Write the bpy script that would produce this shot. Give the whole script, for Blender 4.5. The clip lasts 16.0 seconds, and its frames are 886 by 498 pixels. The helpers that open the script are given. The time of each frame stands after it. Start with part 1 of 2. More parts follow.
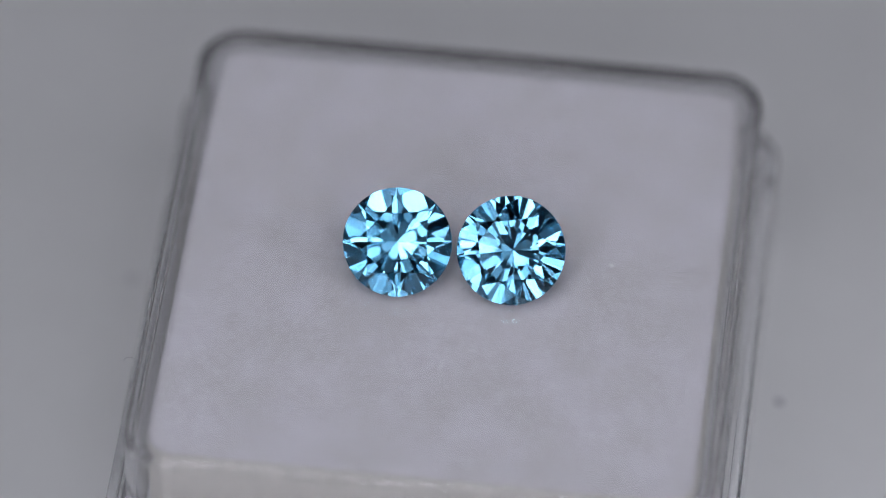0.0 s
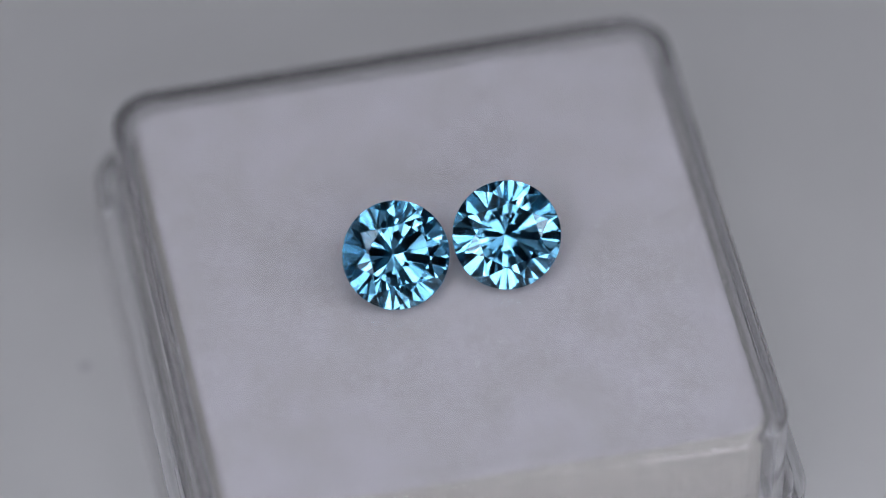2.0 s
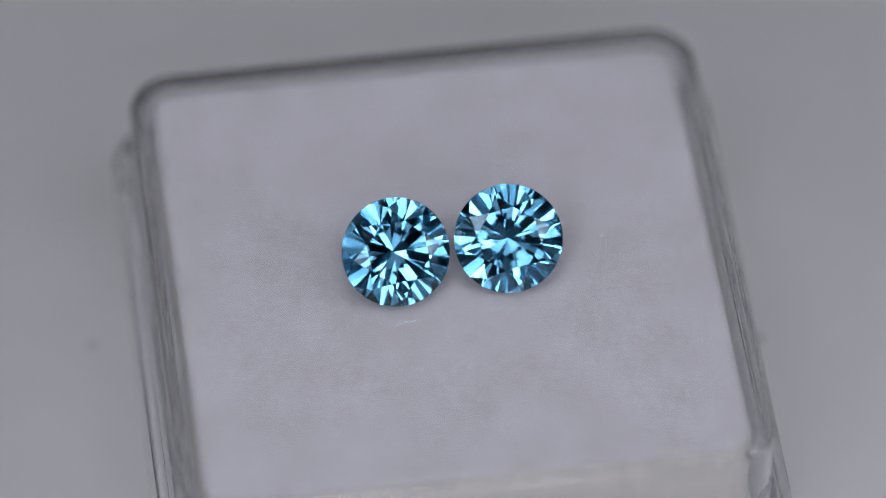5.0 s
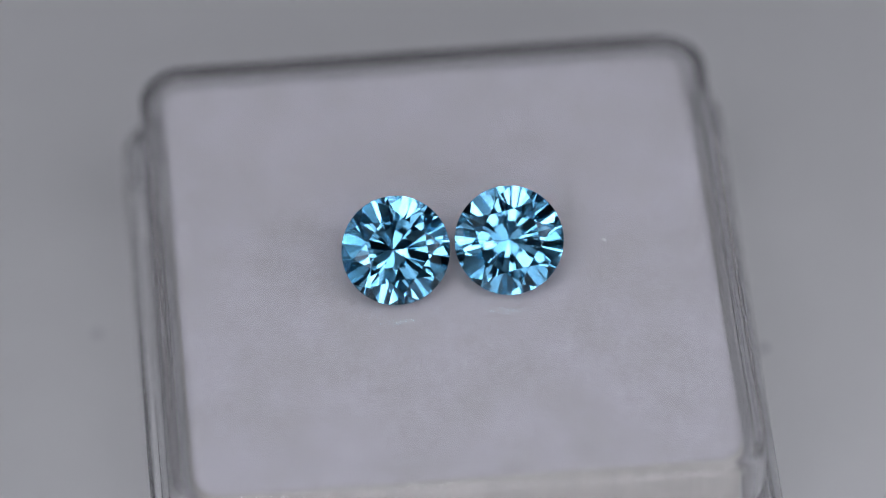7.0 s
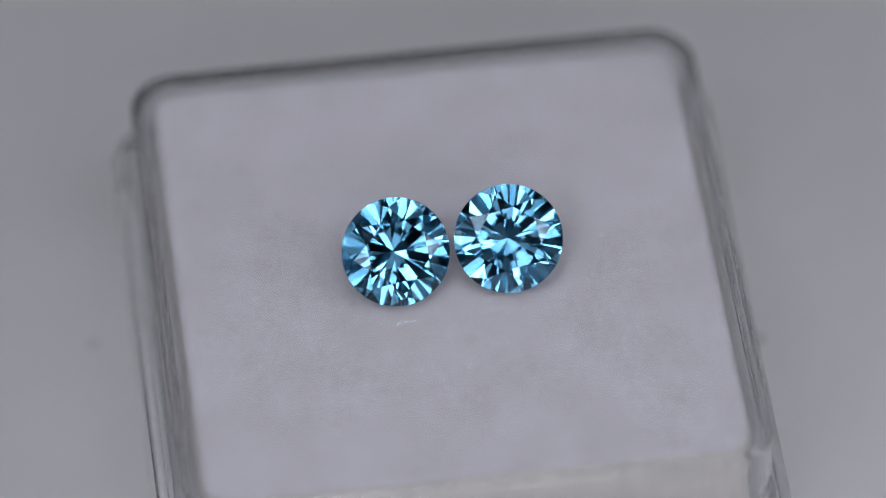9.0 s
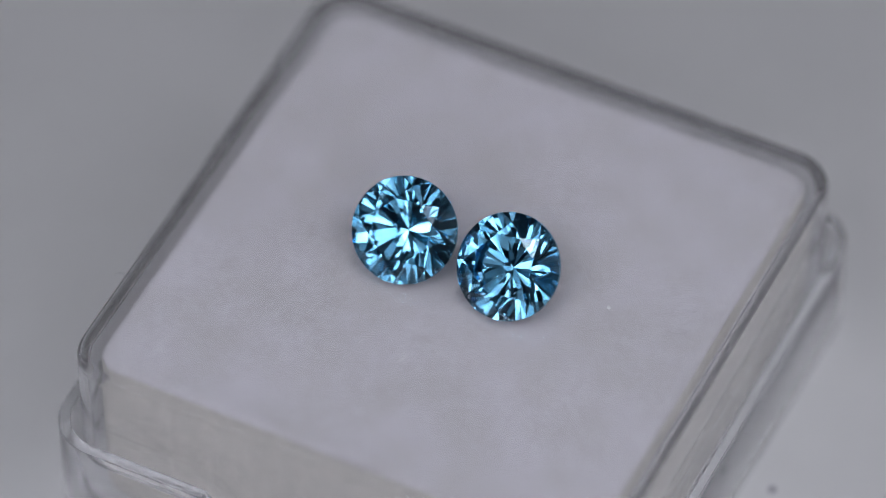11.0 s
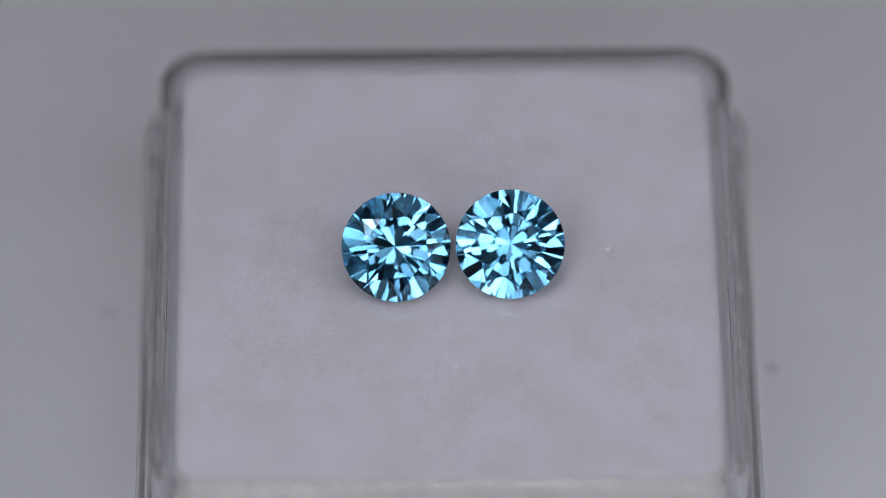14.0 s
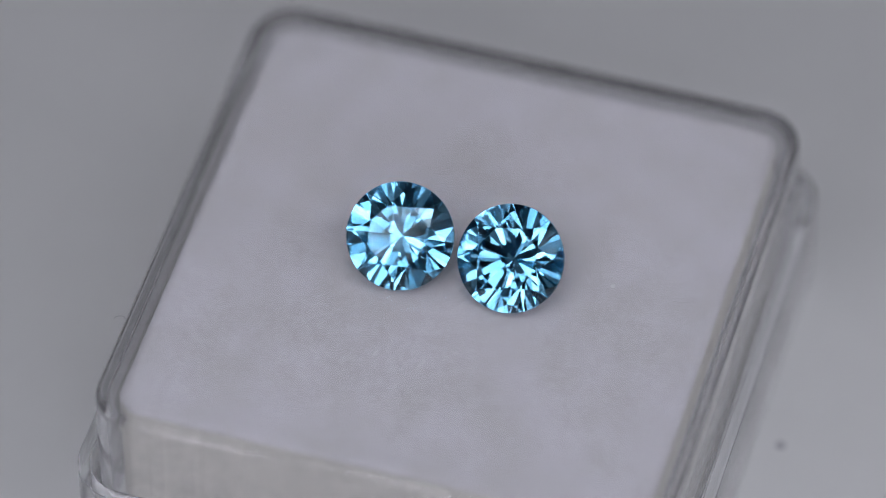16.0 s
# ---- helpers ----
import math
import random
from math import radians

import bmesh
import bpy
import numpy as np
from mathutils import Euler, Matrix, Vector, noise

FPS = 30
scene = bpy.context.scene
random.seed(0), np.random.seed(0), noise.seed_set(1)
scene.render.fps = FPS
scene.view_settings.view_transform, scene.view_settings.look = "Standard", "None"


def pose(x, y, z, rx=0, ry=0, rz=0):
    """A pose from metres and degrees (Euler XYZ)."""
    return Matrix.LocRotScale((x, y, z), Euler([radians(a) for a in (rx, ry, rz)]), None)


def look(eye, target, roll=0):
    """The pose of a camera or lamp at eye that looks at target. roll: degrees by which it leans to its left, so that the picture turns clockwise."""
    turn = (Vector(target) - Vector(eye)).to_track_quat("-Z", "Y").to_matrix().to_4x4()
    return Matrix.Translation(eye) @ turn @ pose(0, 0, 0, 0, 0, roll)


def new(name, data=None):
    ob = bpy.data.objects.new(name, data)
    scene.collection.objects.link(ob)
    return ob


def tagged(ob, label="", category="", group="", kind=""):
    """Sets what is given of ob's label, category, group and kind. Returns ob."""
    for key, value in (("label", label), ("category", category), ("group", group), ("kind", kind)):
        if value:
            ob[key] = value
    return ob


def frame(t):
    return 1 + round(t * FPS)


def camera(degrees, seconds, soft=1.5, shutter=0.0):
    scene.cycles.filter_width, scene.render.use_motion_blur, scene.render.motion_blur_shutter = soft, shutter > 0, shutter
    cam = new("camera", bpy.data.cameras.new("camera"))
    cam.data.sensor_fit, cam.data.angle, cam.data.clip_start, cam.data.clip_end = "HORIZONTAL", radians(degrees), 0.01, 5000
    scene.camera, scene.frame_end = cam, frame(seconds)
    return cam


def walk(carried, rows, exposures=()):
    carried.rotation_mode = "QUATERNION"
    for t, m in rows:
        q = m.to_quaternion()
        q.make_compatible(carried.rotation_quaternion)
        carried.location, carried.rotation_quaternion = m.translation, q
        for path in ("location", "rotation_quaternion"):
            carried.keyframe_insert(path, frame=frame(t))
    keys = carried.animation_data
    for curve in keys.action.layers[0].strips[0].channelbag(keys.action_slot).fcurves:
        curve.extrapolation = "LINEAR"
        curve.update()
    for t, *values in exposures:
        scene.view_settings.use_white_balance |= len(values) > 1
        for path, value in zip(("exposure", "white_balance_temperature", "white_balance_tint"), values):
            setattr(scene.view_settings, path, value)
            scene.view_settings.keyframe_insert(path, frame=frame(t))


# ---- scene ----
MM = 0.001
TOP = 11.634 * MM          # height of the box's upper face above the turntable
AIM = Vector((-0.234 * MM, 1.929 * MM, TOP))
DIST, ELEV = 305.1 * MM, 0.8598

# the camera stands still on its tripod, with a macro lens at a small aperture
cam = camera(8.53, 16.0, soft=0.6)
EYE = AIM + DIST * Vector((0, -math.cos(ELEV), math.sin(ELEV)))
VIEW = look(EYE, AIM, -0.109)
walk(cam, [(0.0, VIEW), (16.0, VIEW)], exposures=[(0.0, -0.25)])
cam.data.dof.use_dof = True
cam.data.dof.focus_distance = DIST - 2.6 * MM
cam.data.dof.aperture_fstop = 14.0

# the turntable's angle, degrees: it swings to and fro at an even speed
SWING = [(0.0, -7.1), (1.52, 20.3), (3.31, -11.0), (4.68, 13.1), (6.07, -11.3), (8.05, 23.9),
         (9.5, -1.4), (10.0, -9.2), (10.2, -12.4), (11.73, -39.4), (12.3, -29.4), (13.0, -17.0), (14.52, 9.6), (15.5, -7.6), (16.0, -16.7)]


def swing(t):
    for (t0, a0), (t1, a1) in zip(SWING, SWING[1:]):
        if t <= t1:
            return a0 + (a1 - a0) * (t - t0) / (t1 - t0)
    return SWING[-1][1]


# ---- light: a dim studio, with soft panels round the lens ----
world = bpy.data.worlds.new("studio")
scene.world = world
world.use_nodes = True
world.node_tree.nodes["Background"].inputs[0].default_value = (0.85, 0.9, 1.0, 1)
world.node_tree.nodes["Background"].inputs[1].default_value = 0.03


def panel(name, eye, aim, wide, high, watts, colour=(1, 1, 1)):
    data = bpy.data.lights.new(name, "AREA")
    data.shape, data.size, data.size_y, data.energy, data.color = "RECTANGLE", wide, high, watts, colour
    # two tubes behind the cloth, each a hot streak that falls off to both sides
    data.use_nodes = True
    t = data.node_tree
    spot, away, fall, square, glow = (t.nodes.new("ShaderNode" + k) for k in ("NewGeometry", "VectorMath", "MapRange", "Math", "Math"))
    twice, cell = (t.nodes.new("ShaderNodeVectorMath") for k in range(2))
    twice.operation, cell.operation = "MULTIPLY", "FRACTION"
    twice.inputs[1].default_value = (2.0, 0.0, 0.0)
    away.operation = "DISTANCE"
    away.inputs[1].default_value = (0.5, 0.0, 0.0)
    fall.inputs["From Min"].default_value, fall.inputs["From Max"].default_value = 0.32, 0.0
    square.operation, glow.operation = "POWER", "MULTIPLY_ADD"
    square.inputs[1].default_value = 2.0
    glow.inputs[1].default_value, glow.inputs[2].default_value = HOT, 1 - 0.213 * HOT
    t.links.new(spot.outputs["Parametric"], twice.inputs[0])
    t.links.new(twice.outputs[0], cell.inputs[0])
    t.links.new(cell.outputs[0], away.inputs[0])
    t.links.new(away.outputs["Value"], fall.inputs["Value"])
    t.links.new(fall.outputs["Result"], square.inputs[0])
    t.links.new(square.outputs[0], glow.inputs[0])
    t.links.new(glow.outputs[0], t.nodes["Emission"].inputs["Strength"])
    lamp = new(name, data)
    lamp.matrix_world = look(eye, aim)
    return lamp


def beside_lens(name, right, up, wide, high, glow, colour, far=0.29):
    """A soft panel on a stand near the lens, by degrees to the right of and above the line of sight; it faces the box."""
    a, b = radians(right), radians(up)
    local = Vector((math.sin(a) * math.cos(b), math.sin(b), math.cos(a) * math.cos(b))) * far
    eye = AIM + VIEW.to_3x3() @ local
    panel(name, eye, AIM, wide, high, 1.065 * glow * math.pi * wide * high, colour)


HOT = 4.4
COOL = (0.965, 0.97, 1.08)
beside_lens("lamp_left", -17, 4, 0.050, 0.055, 3.80, COOL)
beside_lens("softbox_left_high", -27, 18, 0.127, 0.138, 1.50, COOL, 0.33)
beside_lens("softbox_left_low", -26, -15, 0.115, 0.115, 1.40, COOL, 0.33)
beside_lens("softbox_right_low", 20, -17, 0.127, 0.115, 1.50, COOL, 0.33)
beside_lens("softbox_right_high", 22, 17, 0.127, 0.127, 1.75, COOL, 0.33)
beside_lens("strip_right", 54, 8, 0.070, 0.220, 2.10, COOL, 0.33)
beside_lens("softbox_overhead", -3, 17, 0.149, 0.103, 1.9, COOL, 0.33)
beside_lens("softbox_below", 2, -16, 0.149, 0.075, 1.6, COOL, 0.33)
beside_lens("strip_overhead", -2, 41, 0.240, 0.050, 2.5, COOL, 0.33)
# long paths of light inside clear plastic and stones
scene.cycles.max_bounces, scene.cycles.glossy_bounces, scene.cycles.transmission_bounces = 24, 16, 20


# ---- materials ----
def material(name):
    m = bpy.data.materials.new(name)
    m.use_nodes = True
    t = m.node_tree
    return m, t, t.nodes["Principled BSDF"]


def node(t, kind, **values):
    n = t.nodes.new(kind)
    for key, value in values.items():
        n.inputs[key.replace("_", " ")].default_value = value
    return n


def noise_mix(t, scale, low, high, lo=0.35, hi=0.65, detail=4.0, coords=None):
    """A colour between low and high, by a noise of that scale in object space."""
    coords = coords or t.nodes.new("ShaderNodeTexCoord")
    n = node(t, "ShaderNodeTexNoise", Scale=scale, Detail=detail, Roughness=0.6)
    t.links.new(coords.outputs["Object"], n.inputs["Vector"])
    r = t.nodes.new("ShaderNodeValToRGB")
    r.color_ramp.elements[0].position, r.color_ramp.elements[1].position = lo, hi
    r.color_ramp.elements[0].color, r.color_ramp.elements[1].color = (*low, 1), (*high, 1)
    t.links.new(n.outputs["Fac"], r.inputs["Fac"])
    return n, r, coords


def bump(t, source, shader, strength, distance):
    b = node(t, "ShaderNodeBump", Strength=strength, Distance=distance)
    t.links.new(source, b.inputs["Height"])
    t.links.new(b.outputs["Normal"], shader.inputs["Normal"])


def clear_plastic(name, scuff, ripple):
    m, t, p = material(name)
    t.nodes.remove(p)
    g = node(t, "ShaderNodeBsdfGlass", Color=(0.97, 0.97, 0.975, 1), Roughness=0.0, IOR=1.5)
    n, r, c = noise_mix(t, 900.0, (0, 0, 0), (1, 1, 1))
    bump(t, n.outputs["Fac"], g, ripple, 0.00005)
    # fine scuffs scatter a little of the light
    d = node(t, "ShaderNodeBsdfTranslucent", Color=(0.8, 0.8, 0.82, 1))
    e = node(t, "ShaderNodeBsdfDiffuse", Color=(0.8, 0.8, 0.82, 1))
    both, mix = t.nodes.new("ShaderNodeMixShader"), t.nodes.new("ShaderNodeMixShader")
    t.links.new(d.outputs[0], both.inputs[1])
    t.links.new(e.outputs[0], both.inputs[2])
    mix.inputs[0].default_value = scuff
    t.links.new(g.outputs[0], mix.inputs[1])
    t.links.new(both.outputs[0], mix.inputs[2])
    t.links.new(mix.outputs[0], t.nodes["Material Output"].inputs["Surface"])
    return m


def foam_white():
    m, t, p = material("white_foam")
    n, r, c = noise_mix(t, 400.0, (0.490, 0.481, 0.488), (0.548, 0.539, 0.568), 0.36, 0.66, 6.0)
    n2, r2, c = noise_mix(t, 2100.0, (0.90, 0.895, 0.88), (1.035, 1.035, 1.04), 0.33, 0.68, 8.0, c)
    mul = t.nodes.new("ShaderNodeMix")
    mul.data_type, mul.blend_type = "RGBA", "MULTIPLY"
    mul.inputs["Factor"].default_value = 1.0
    t.links.new(r.outputs["Color"], mul.inputs[6])
    t.links.new(r2.outputs["Color"], mul.inputs[7])
    t.links.new(mul.outputs[2], p.inputs["Base Color"])
    p.inputs["Roughness"].default_value = 0.95
    p.inputs["Specular IOR Level"].default_value = 0.1
    f = node(t, "ShaderNodeTexNoise", Scale=3200.0, Detail=6.0, Roughness=0.75)
    t.links.new(c.outputs["Object"], f.inputs["Vector"])
    bump(t, f.outputs["Fac"], p, 0.45, 0.00015)
    return m


def foam_cut():
    """The cut sides of the pad: cream, with open pores."""
    m, t, p = material("cut_cream_foam")
    n, r, c = noise_mix(t, 1500.0, (0.74, 0.725, 0.68), (0.87, 0.85, 0.795), 0.35, 0.65, 8.0)
    v = node(t, "ShaderNodeTexVoronoi", Scale=4200.0)
    t.links.new(c.outputs["Object"], v.inputs["Vector"])
    ramp = t.nodes.new("ShaderNodeValToRGB")
    ramp.color_ramp.elements[0].position, ramp.color_ramp.elements[1].position = 0.08, 0.36
    ramp.color_ramp.elements[0].color, ramp.color_ramp.elements[1].color = (1, 1, 1, 1), (0.72, 0.71, 0.69, 1)
    t.links.new(v.outputs["Distance"], ramp.inputs["Fac"])
    mul = t.nodes.new("ShaderNodeMix")
    mul.data_type, mul.blend_type = "RGBA", "MULTIPLY"
    mul.inputs["Factor"].default_value = 1.0
    t.links.new(r.outputs["Color"], mul.inputs[6])
    t.links.new(ramp.outputs["Color"], mul.inputs[7])
    t.links.new(mul.outputs[2], p.inputs["Base Color"])
    p.inputs["Roughness"].default_value = 0.95
    bump(t, v.outputs["Distance"], p, 0.35, -0.0001)
    return m


def matt_white():
    m, t, p = material("matt_white_plastic")
    n, r, c = noise_mix(t, 60.0, (0.77, 0.775, 0.77), (0.81, 0.815, 0.81))
    t.links.new(r.outputs["Color"], p.inputs["Base Color"])
    p.inputs["Roughness"].default_value = 0.6
    f = node(t, "ShaderNodeTexNoise", Scale=2500.0, Detail=3.0)
    t.links.new(c.outputs["Object"], f.inputs["Vector"])
    bump(t, f.outputs["Fac"], p, 0.1, 0.00005)
    return m


def blue_zircon():
    m, t, p = material("blue_zircon")
    t.nodes.remove(p)
    # the stone is doubly refracting: half of the light follows each index
    slow = node(t, "ShaderNodeBsdfGlass", Color=(0.79, 0.922, 0.99, 1), Roughness=0.0, IOR=1.985)
    fast = node(t, "ShaderNodeBsdfGlass", Color=(0.57, 0.86, 0.985, 1), Roughness=0.0, IOR=1.925)
    mix = t.nodes.new("ShaderNodeMixShader")
    mix.inputs[0].default_value = 0.5
    t.links.new(slow.outputs[0], mix.inputs[1])
    t.links.new(fast.outputs[0], mix.inputs[2])
    t.links.new(mix.outputs[0], t.nodes["Material Output"].inputs["Surface"])
    return m


def plain(name, low, high, scale, rough):
    m, t, p = material(name)
    n, r, c = noise_mix(t, scale, low, high)
    t.links.new(r.outputs["Color"], p.inputs["Base Color"])
    p.inputs["Roughness"].default_value = rough
    return m


PLASTIC, CLEARER = clear_plastic("scuffed_clear_plastic", 0.10, 0.07), clear_plastic("clear_plastic", 0.07, 0.04)
FOAM, CUT, TABLE, ZIRCON = foam_white(), foam_cut(), matt_white(), blue_zircon()
LINT = plain("dark_lint", (0.10, 0.098, 0.105), (0.18, 0.175, 0.18), 4000.0, 0.9)
PALE = plain("pale_lint", (0.56, 0.555, 0.575), (0.64, 0.635, 0.66), 4000.0, 0.9)
SMUDGE = plain("grey_smudge", (0.42, 0.42, 0.44), (0.52, 0.52, 0.54), 2500.0, 0.9)
FAINT = plain("faint_smudge", (0.62, 0.62, 0.63), (0.7, 0.7, 0.71), 2500.0, 0.9)
# near black, for the added surround: deepens the darks in the stones
SURROUND = plain("dark_surround", (0.055, 0.055, 0.057), (0.07, 0.07, 0.072), 40.0, 0.95)


# ---- mesh helpers ----
def mesh_object(name, bm, mat, parent=None, smooth=None):
    data = bpy.data.meshes.new(name)
    bm.normal_update()
    bm.to_mesh(data)
    bm.free()
    data.materials.append(mat)
    if smooth is not None:
        data.set_sharp_from_angle(angle=radians(smooth))
        for f in data.polygons:
            f.use_smooth = True
    ob = new(name, data)
    if parent:
        ob.parent = parent
    return ob


def part(name, bm, mat, parent, label="", smooth=None):
    return tagged(mesh_object(name, bm, mat, parent, smooth), label)


def outline(side, radius, steps=10):
    """A square with rounded corners, anticlockwise."""
    h, out = side / 2 - radius, []
    for k, (cx, cy) in enumerate(((1, 1), (-1, 1), (-1, -1), (1, -1))):
        for j in range(steps + 1):
            a = math.pi / 2 * (k + j / steps)
            out.append((cx * h + radius * math.cos(a), cy * h + radius * math.sin(a)))
    return out


def lofted(rings):
    """A closed body through rings of equal count, capped at both ends."""
    bm = bmesh.new()
    rows = [[bm.verts.new(p) for p in ring] for ring in rings]
    n = len(rows[0])
    for a, b in zip(rows, rows[1:]):
        for i in range(n):
            bm.faces.new((a[i], a[(i + 1) % n], b[(i + 1) % n], b[i]))
    bm.faces.new(list(reversed(rows[0])))
    bm.faces.new(rows[-1])
    bmesh.ops.recalc_face_normals(bm, faces=bm.faces[:])
    return bm


def ring(side, radius, z):
    return [(x, y, z) for x, y in outline(side, radius)]


def cup(side, radius, wall, cap, height, fillet, inner_fillet):
    """A square cup, open below, its closed face at z = 0: profile from the inner rim over the top and down to the outer rim."""
    rings = []
    inner = side - 2 * wall
    ri = max(radius - wall, 0.3 * MM)
    for j in range(7):                               # inner ceiling, from its middle out
        a = math.pi / 2 * j / 6
        k = inner_fillet * (1 - math.sin(a))
        rings.append(ring(inner - 2 * k, max(ri - k, 0.1 * MM), -cap - inner_fillet * (1 - math.cos(a))))
    rings.append(ring(inner, ri, -height))
    rings.append(ring(side, radius, -height))
    for j in range(9):
        a = math.pi / 2 * j / 8
        k = fillet * (1 - math.cos(a))
        rings.append(ring(side - 2 * k, radius - k, -fillet * (1 - math.sin(a))))
    return rings


# ---- the turntable, the table and an added dark surround ----
def disc(radius, thick, edge, n=160):
    rings = []
    for r, z in ((radius - edge, 0), (radius - 0.3 * edge, -0.3 * edge), (radius, -edge), (radius, -thick)):
        rings.append([(r * math.cos(2 * math.pi * i / n), r * math.sin(2 * math.pi * i / n), z) for i in range(n)])
    return lofted(rings)


turntable = mesh_object("turntable", disc(0.110, 0.012, 0.0015), TABLE, smooth=40)
tagged(turntable, "matt white plastic turntable disc, slowly swinging under the box", "turntable")


def block(name, lo, hi, mat):
    bm = bmesh.new()
    bmesh.ops.create_cube(bm, size=1.0)
    for v in bm.verts:
        v.co = [l + (h - l) * (c + 0.5) for l, h, c in zip(lo, hi, v.co)]
    return mesh_object(name, bm, mat)


TZ = -0.012
tagged(block("tabletop", (-0.45, -0.45, TZ - 0.02), (0.45, 0.45, TZ), TABLE), "plain white tabletop under the turntable", "table", kind="structure")
# unseen dark walls and ceiling, added to close the place and keep reflections dark
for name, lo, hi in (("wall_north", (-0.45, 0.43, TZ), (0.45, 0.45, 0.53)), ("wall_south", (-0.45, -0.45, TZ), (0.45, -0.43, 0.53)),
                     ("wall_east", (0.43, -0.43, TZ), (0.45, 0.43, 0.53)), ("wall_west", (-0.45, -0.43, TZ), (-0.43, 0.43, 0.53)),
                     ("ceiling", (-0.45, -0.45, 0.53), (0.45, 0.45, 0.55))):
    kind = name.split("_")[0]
    tagged(block(name, lo, hi, SURROUND), "plain dark grey surround " + kind + " added out of view", kind, kind="structure")


# ---- the gem box ----
SIDE, BOX = 30.0 * MM, Vector((0, 1.107 * MM, TOP))
moving = [(turntable, Matrix())]

gem_box = tagged(new("gem_box"), "small square clear plastic gem box with rounded corners", "box")
BOX_POSE = Matrix.Translation((BOX.x, BOX.y, 0))
upper = part("upper_shell", lofted(cup(SIDE, 2.44 * MM, 0.55 * MM, 0.62 * MM, 6.7 * MM, 0.45 * MM, 0.3 * MM)), PLASTIC, gem_box, "clear plastic upper half, closed on top", 35)
upper.location = (0, 0, TOP)


def lower_shell():
    """The outer half, open above, with a thumb notch in the middle of two of its sides."""
    side, radius, wall, top = 31.9 * MM, 2.7 * MM, 0.62 * MM, TOP - 5.13 * MM
    steps = 10
    base_out = outline(side, radius, steps)

    def dense(points):
        out = []
        for a, b in zip(points, points[1:] + points[:1]):
            d = math.hypot(b[0] - a[0], b[1] - a[1])
            k = 40 if d > 5 * MM else 1
            out += [(a[0] + (b[0] - a[0]) * i / k, a[1] + (b[1] - a[1]) * i / k) for i in range(k)]
        return out

    def rim(x, y):
        if abs(y) < side / 2 - 1 * MM:
            return top
        d = max(0.0, min(1.0, (6.4 * MM - abs(x)) / (0.9 * MM)))
        return top - 1.6 * MM * d * d * (3 - 2 * d)

    def at(k, z):
        return [(x, y, z) for x, y in dense(outline(side - 2 * k, radius - k, steps))]

    outer = dense(base_out)
    rings = [at(wall + 0.5 * MM, 0.9 * MM), at(wall + 0.15 * MM, 1.02 * MM), at(wall, 1.3 * MM)]
    rings.append([(x, y, rim(x, y) - 0.03 * MM) for x, y, z in at(wall, 0)])
    rings.append([(x, y, rim(x, y)) for x, y, z in at(wall - 0.03 * MM, 0)])
    rings.append([(x, y, rim(x, y)) for x, y, z in at(0.03 * MM, 0)])
    rings.append([(x, y, rim(x, y) - 0.03 * MM) for x, y in outer])
    rings += [at(0, 0.6 * MM), at(0.06 * MM, 0.35 * MM), at(0.25 * MM, 0.1 * MM), at(0.5 * MM, 0.0)]
    return lofted(rings)


lower = part("lower_shell", lower_shell(), CLEARER, gem_box, "clear plastic outer half with a thumb notch", 35)
for ob in (upper, lower):
    ob.visible_shadow = False
moving.append((gem_box, BOX_POSE))


def foam_block():
    """A soft pad with rounded corners and a rounded, slightly frayed upper edge."""
    side, top, low = 27.66 * MM, TOP - 0.64 * MM, 1.05 * MM
    n = 190
    bm = bmesh.new()
    bmesh.ops.create_grid(bm, x_segments=n, y_segments=n, size=0.5)
    h, r, soft = side / 2, 1.4 * MM, 0.5 * MM
    for v in bm.verts:
        # columns crowd towards the edges
        x, y = (h * math.copysign(1 - (1 - abs(2 * c)) ** 1.35, c) for c in (v.co.x, v.co.y))
        ex, ey = max(abs(x) - (h - r), 0), max(abs(y) - (h - r), 0)
        near = h - max(abs(x), abs(y))
        if ex > 0 and ey > 0:
            d = math.hypot(ex, ey)
            k = max(ex, ey) / d
            x, y = math.copysign(h - r + ex * k, x), math.copysign(h - r + ey * k, y)
            near = r - max(ex, ey)
        u = max(0.0, 1 - near / soft)
        fray = -0.06 * MM * abs(noise.noise(Vector((x, y, 0)) * 1800)) - 0.04 * MM * abs(noise.noise(Vector((x, y, 7)) * 4000))
        scale = 1 + fray / h * min(1, u * 2)
        v.co = (x * scale, y * scale, top - soft * 0.6 * (1 - math.sqrt(max(0, 1 - u * u))) - 0.03 * MM * abs(noise.noise(Vector((x, y, 3)) * 900)))
    rim = [e for e in bm.edges if e.is_boundary]
    out = bmesh.ops.extrude_edge_only(bm, edges=rim)
    for v in [g for g in out["geom"] if isinstance(g, bmesh.types.BMVert)]:
        v.co.z = low
    bmesh.ops.holes_fill(bm, edges=[e for e in bm.edges if e.is_boundary], sides=0)
    bmesh.ops.recalc_face_normals(bm, faces=bm.faces[:])
    for f in bm.faces:
        f.material_index = 0 if f.calc_center_median().z > top - 0.2 * MM else 1
    return bm


foam = tagged(mesh_object("foam_pad", foam_block(), FOAM, smooth=50), "soft white foam pad filling the clear box", "foam")
foam.data.materials.append(CUT)
moving.append((foam, BOX_POSE))


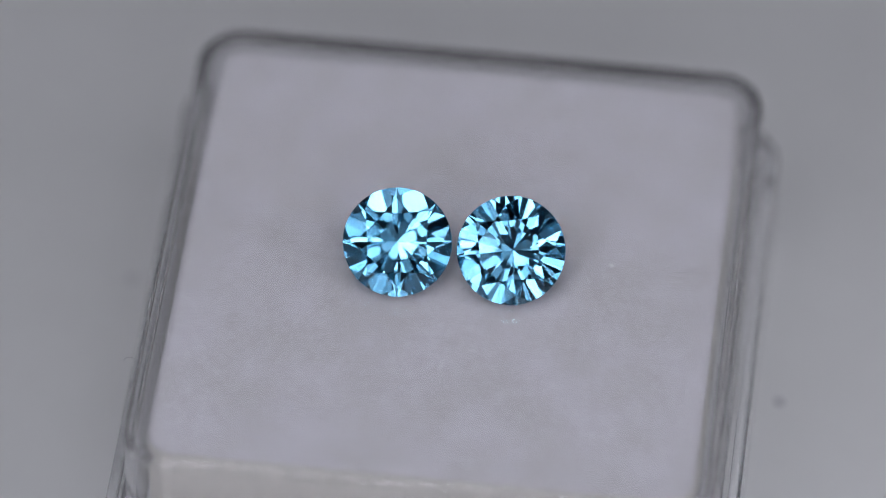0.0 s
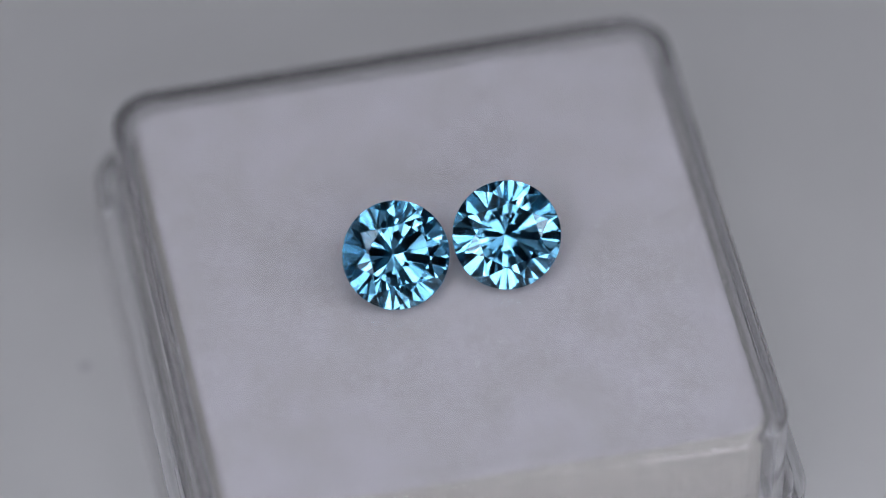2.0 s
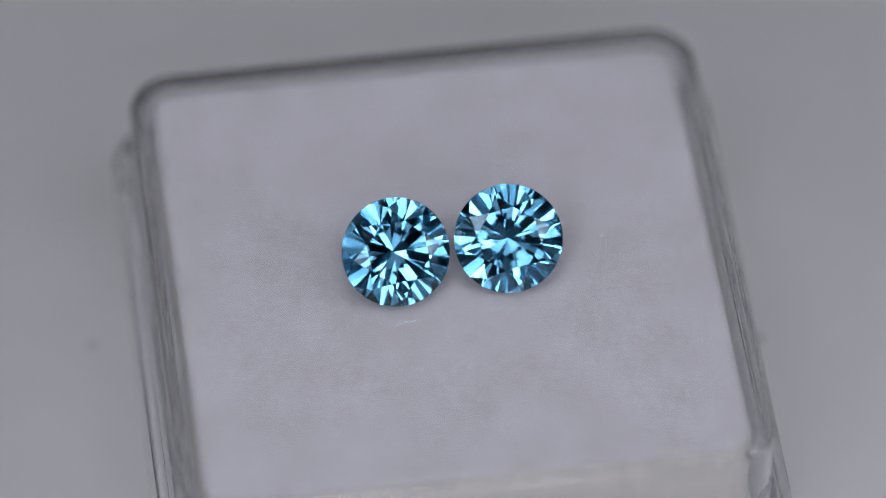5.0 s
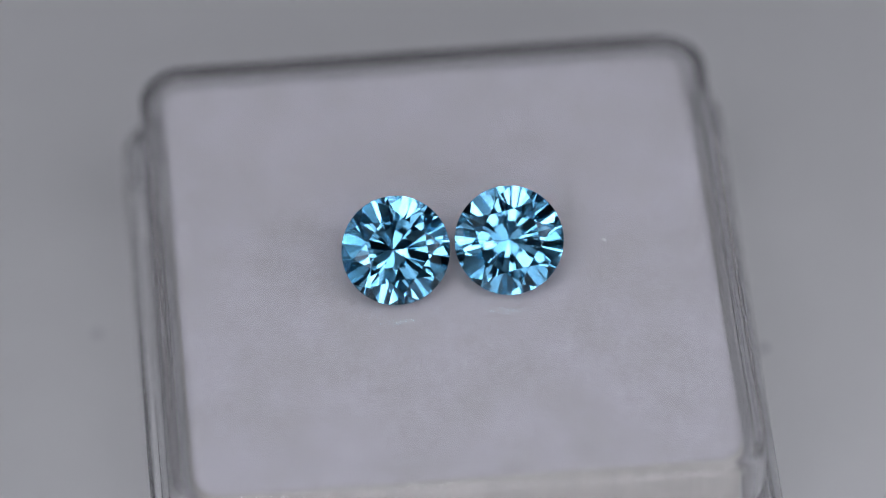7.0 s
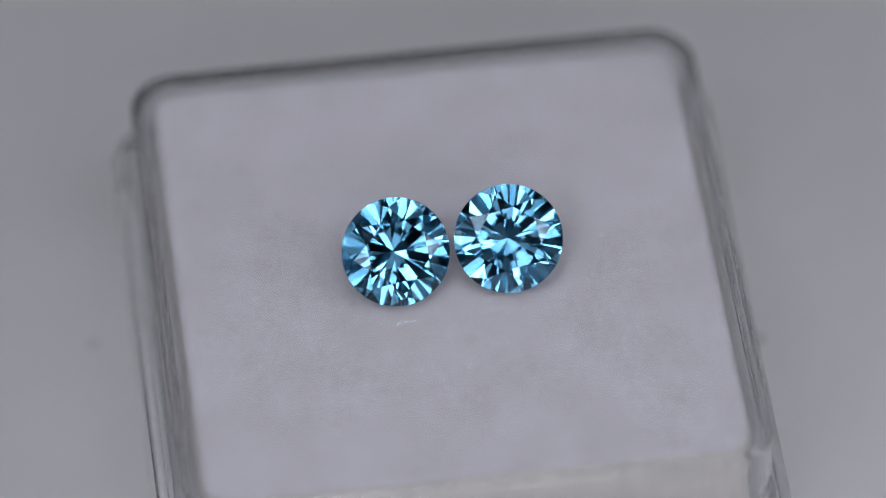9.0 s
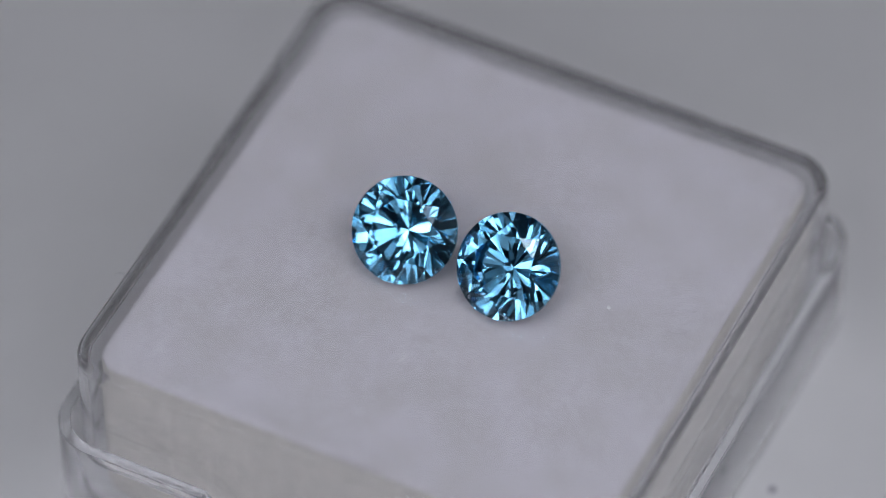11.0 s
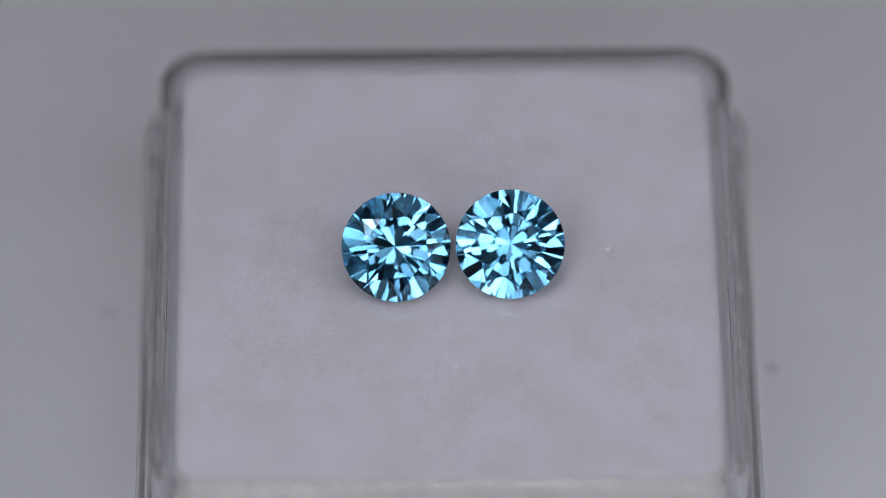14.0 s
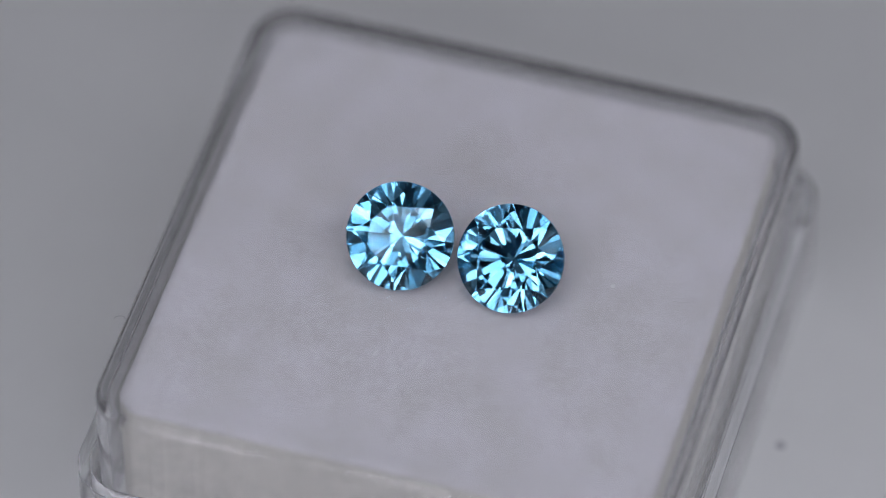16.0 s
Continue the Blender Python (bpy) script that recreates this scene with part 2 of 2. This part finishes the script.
# ---- the two stones: round brilliants, as the meeting of their facet planes ----
def brilliant(radius, table, crown, pavilion, turn, rng):
    """Half-spaces n.p <= d, in units of the girdle's radius, give the corners; the girdle lies at z = 0."""
    g = 0.035
    planes = [((0, 0, 1), g + (1 - table) * math.tan(radians(crown)) * 0.985)]
    zt = planes[0][1]

    def facet(azimuth, angle, r, z, sign=1):
        a, b = radians(azimuth + rng.uniform(-0.6, 0.6) * (angle < 89)), radians(angle + rng.uniform(-0.2, 0.2) * (angle < 89))
        nrm = (math.sin(b) * math.cos(a), math.sin(b) * math.sin(a), sign * math.cos(b))
        planes.append((nrm, nrm[0] * r * math.cos(a) + nrm[1] * r * math.sin(a) + nrm[2] * z))

    for k in range(8):
        facet(45 * k, crown, 1.0, g)                                     # kites
        facet(45 * k + 22.5, crown * 0.63, table * math.cos(radians(22.5)), zt)      # stars
        facet(45 * k, pavilion, 1.0, -g, -1)                             # pavilion mains
        for s in (-11.25, 11.25):
            facet(45 * k + s, crown + 6.5, 1.0, g)                       # upper girdle
            facet(45 * k + s, pavilion + 0.45, 1.0, -g, -1)               # lower girdle
    for k in range(64):
        facet(360 / 64 * k, 90, 1.0, 0)
    nv = np.array([p[0] for p in planes])
    dv = np.array([p[1] for p in planes])
    corners = []
    idx = np.array([(i, j) for i in range(len(nv)) for j in range(i + 1, len(nv))])
    for k in range(len(nv)):
        pick = idx[idx[:, 0] > k]
        if not len(pick):
            continue
        mats = np.stack([np.broadcast_to(nv[k], (len(pick), 3)), nv[pick[:, 0]], nv[pick[:, 1]]], 1)
        det = np.linalg.det(mats)
        ok = np.abs(det) > 1e-6
        rhs = np.stack([np.full(len(pick), dv[k]), dv[pick[:, 0]], dv[pick[:, 1]]], 1)
        pts = np.linalg.solve(mats[ok], rhs[ok][..., None])[..., 0]
        corners.append(pts[(pts @ nv.T <= dv + 1e-7).all(1)])
    pts = np.unique(np.concatenate(corners).round(6), axis=0)
    bm = bmesh.new()
    spin = Matrix.Rotation(radians(turn), 3, "Z")
    for p in pts:
        bm.verts.new(spin @ Vector(p))                       # metres come last, so that nothing merges too soon
    bmesh.ops.remove_doubles(bm, verts=bm.verts[:], dist=2e-4)
    hull = bmesh.ops.convex_hull(bm, input=bm.verts[:])
    bmesh.ops.dissolve_limit(bm, angle_limit=radians(0.25), verts=bm.verts[:], edges=bm.edges[:])
    loose = [v for v in bm.verts if not v.link_faces]
    bmesh.ops.delete(bm, geom=loose, context="VERTS")
    bmesh.ops.scale(bm, vec=(radius,) * 3, verts=bm.verts[:])
    bmesh.ops.recalc_face_normals(bm, faces=bm.faces[:])
    return bm


def stone(x, y, facing, lean, radius, table, crown, pavilion, turn, seed, label):
    """Lies on its pavilion, leaning by lean degrees from upright; its lowest corner touches the box."""
    bm = brilliant(radius, table, crown, pavilion, turn, random.Random(seed))
    kinds = {}
    for f in bm.faces:
        n = f.normal
        kind = "table_facet" if n.z > 0.999 else "crown" if n.z > 0.3 else "pavilion" if n.z < -0.3 else "girdle"
        kinds.setdefault(kind, []).append(f.index)
    tilt = Matrix.Rotation(radians(facing), 3, "Z") @ Matrix.Rotation(radians(lean), 3, "X")
    bmesh.ops.transform(bm, matrix=tilt.to_4x4(), verts=bm.verts[:])
    low = min(v.co.z for v in bm.verts)
    ob = tagged(new("gemstone"), label, "gemstone", "pair of stones")
    for kind, keep in kinds.items():
        piece = bm.copy()
        piece.faces.ensure_lookup_table()
        chosen = set(keep)
        bmesh.ops.delete(piece, geom=[f for f in piece.faces if f.index not in chosen], context="FACES")
        part(kind, piece, ZIRCON, ob)
    bm.free()
    moving.append((ob, Matrix.Translation((x, y, TOP - low + 0.004 * MM))))
    return ob


stone(-2.62 * MM, 0.36 * MM, 6.0, 42.6, 2.78 * MM, 0.59, 36, 42.6, 23.5, 3, "round brilliant-cut pale blue zircon lying on its pavilion")
stone(3.20 * MM, 0.54 * MM, -4.0, 42.0, 2.78 * MM, 0.59, 36, 42.0, 36.5, 8, "round brilliant-cut blue zircon lying beside its twin")


# ---- dust and lint ----
def thread(x, y, z, length, heading, curl, thick, mat, label, lift=0.0):
    """A fine fibre that lies flat, bending evenly along its length; millimetres and degrees."""
    rng = random.Random(int(1000 * (x + 50)) + int(length * 100))
    pts, a, p = [], radians(heading), Vector((0, 0, 0))
    steps = 14
    for i in range(steps + 1):
        pts.append(p.copy())
        a += radians(curl) / steps + rng.uniform(-0.3, 0.3)
        p += Vector((math.cos(a), math.sin(a), 0)) * (length / steps)
        p.z = lift * math.sin(math.pi * (i + 1) / (steps + 1))
    bm = bmesh.new()
    rows = []
    for i, q in enumerate(pts):
        d = (pts[min(i + 1, steps)] - pts[max(i - 1, 0)]).normalized()
        side = Vector((-d.y, d.x, 0)).normalized()
        r = thick * 0.36 * (1 - 0.5 * (i / steps) ** 2)
        rows.append([bm.verts.new((q + side * r * math.cos(k * math.tau / 6) + Vector((0, 0, 1)) * (r * math.sin(k * math.tau / 6) + thick * 0.36)) * MM) for k in range(6)])
    for u, v in zip(rows, rows[1:]):
        for k in range(6):
            bm.faces.new((u[k], u[(k + 1) % 6], v[(k + 1) % 6], v[k]))
    bm.faces.new(rows[0][::-1])
    bm.faces.new(rows[-1])
    bmesh.ops.recalc_face_normals(bm, faces=bm.faces[:])
    ob = tagged(mesh_object("lint_fibre", bm, mat, smooth=60), label, "lint", "lint on the box")
    moving.append((ob, Matrix.Translation((x * MM, y * MM, z))))


def speck(x, y, z, size, flat, mat, label, group="dust on the box"):
    """An uneven grain of dust."""
    bm = bmesh.new()
    bmesh.ops.create_icosphere(bm, subdivisions=2, radius=size * 0.38 * MM)
    for v in bm.verts:
        v.co *= 1 + 0.35 * noise.noise(v.co * 9000 + Vector((x, y, 0)))
        v.co.z *= flat
    low = min(v.co.z for v in bm.verts)
    ob = tagged(mesh_object("dust_speck", bm, mat, smooth=60), label, "dust", group)
    moving.append((ob, Matrix.Translation((x * MM, y * MM, z - low))))


FINE = "fine dark hair lying on the clear box top"
thread(11.5, 1.75, TOP, 1.35, -12, 60, 0.035, LINT, FINE)
thread(12.25, 3.45, TOP, 0.5, 40, 80, 0.03, LINT, FINE)
thread(11.4, -5.9, TOP, 0.55, 60, -90, 0.03, LINT, FINE)
thread(3.3, -1.55, TOP, 0.95, -100, 50, 0.022, LINT, "fine dark hair beside a blue stone")
thread(3.15, -2.35, TOP, 0.4, -20, 90, 0.022, LINT, "fine dark hair beside a blue stone")
thread(-8.3, 5.6, TOP, 0.62, -53, 10, 0.06, LINT, "short grey fibre lying on the box top")
thread(-15.0, -6.9, TOP - 0.9 * MM, 1.1, 100, 120, 0.035, LINT, "curled hair clinging to the box edge")
thread(-2.1, -6.0, TOP, 0.4, 80, -60, 0.03, PALE, "short pale fibre on the box top")
thread(0.2, -6.1, TOP, 0.7, 15, 140, 0.035, PALE, "curled pale fibre on the box top")
thread(1.6, -4.6, TOP, 0.5, -50, 70, 0.03, PALE, "short pale fibre on the box top")
GRAIN = "tiny dark dust grain on the box top"
for x, y, size, flat in ((-2.83, -4.39, 0.12, 0.7), (6.94, -1.83, 0.14, 0.7), (0.87, -0.7, 0.15, 0.5), (5.66, 3.59, 0.12, 0.6),
                         (0.0, -2.93, 0.07, 0.6), (9.9, -4.1, 0.06, 0.6), (-11.2, -8.4, 0.06, 0.6)):
    speck(x, y, TOP, size, flat, LINT, GRAIN)
speck(8.25, 1.83, TOP, 0.3, 0.05, SMUDGE, "faint grey smudge on the box top")
for x, y, size in ((-15.52, 0.95, 0.10), (-15.5, 0.72, 0.10), (-15.46, -10.2, 0.13)):
    speck(x, y, TOP - 5.13 * MM, size, 0.7, LINT, "dark dust grain on the lower rim")
speck(-18.04, 7.66, 0.0, 0.9, 0.03, FAINT, "very faint grey dust mark on the turntable", "dust on the turntable")
speck(17.2, 3.38, 0.0, 0.7, 0.05, SMUDGE, "faint grey dust mark on the turntable", "dust on the turntable")


# ---- all that turns with the turntable ----
def motions():
    for ob, base in moving:
        walk(ob, [(k / 10, Matrix.Rotation(radians(swing(k / 10)), 4, "Z") @ base) for k in range(161)])


motions()
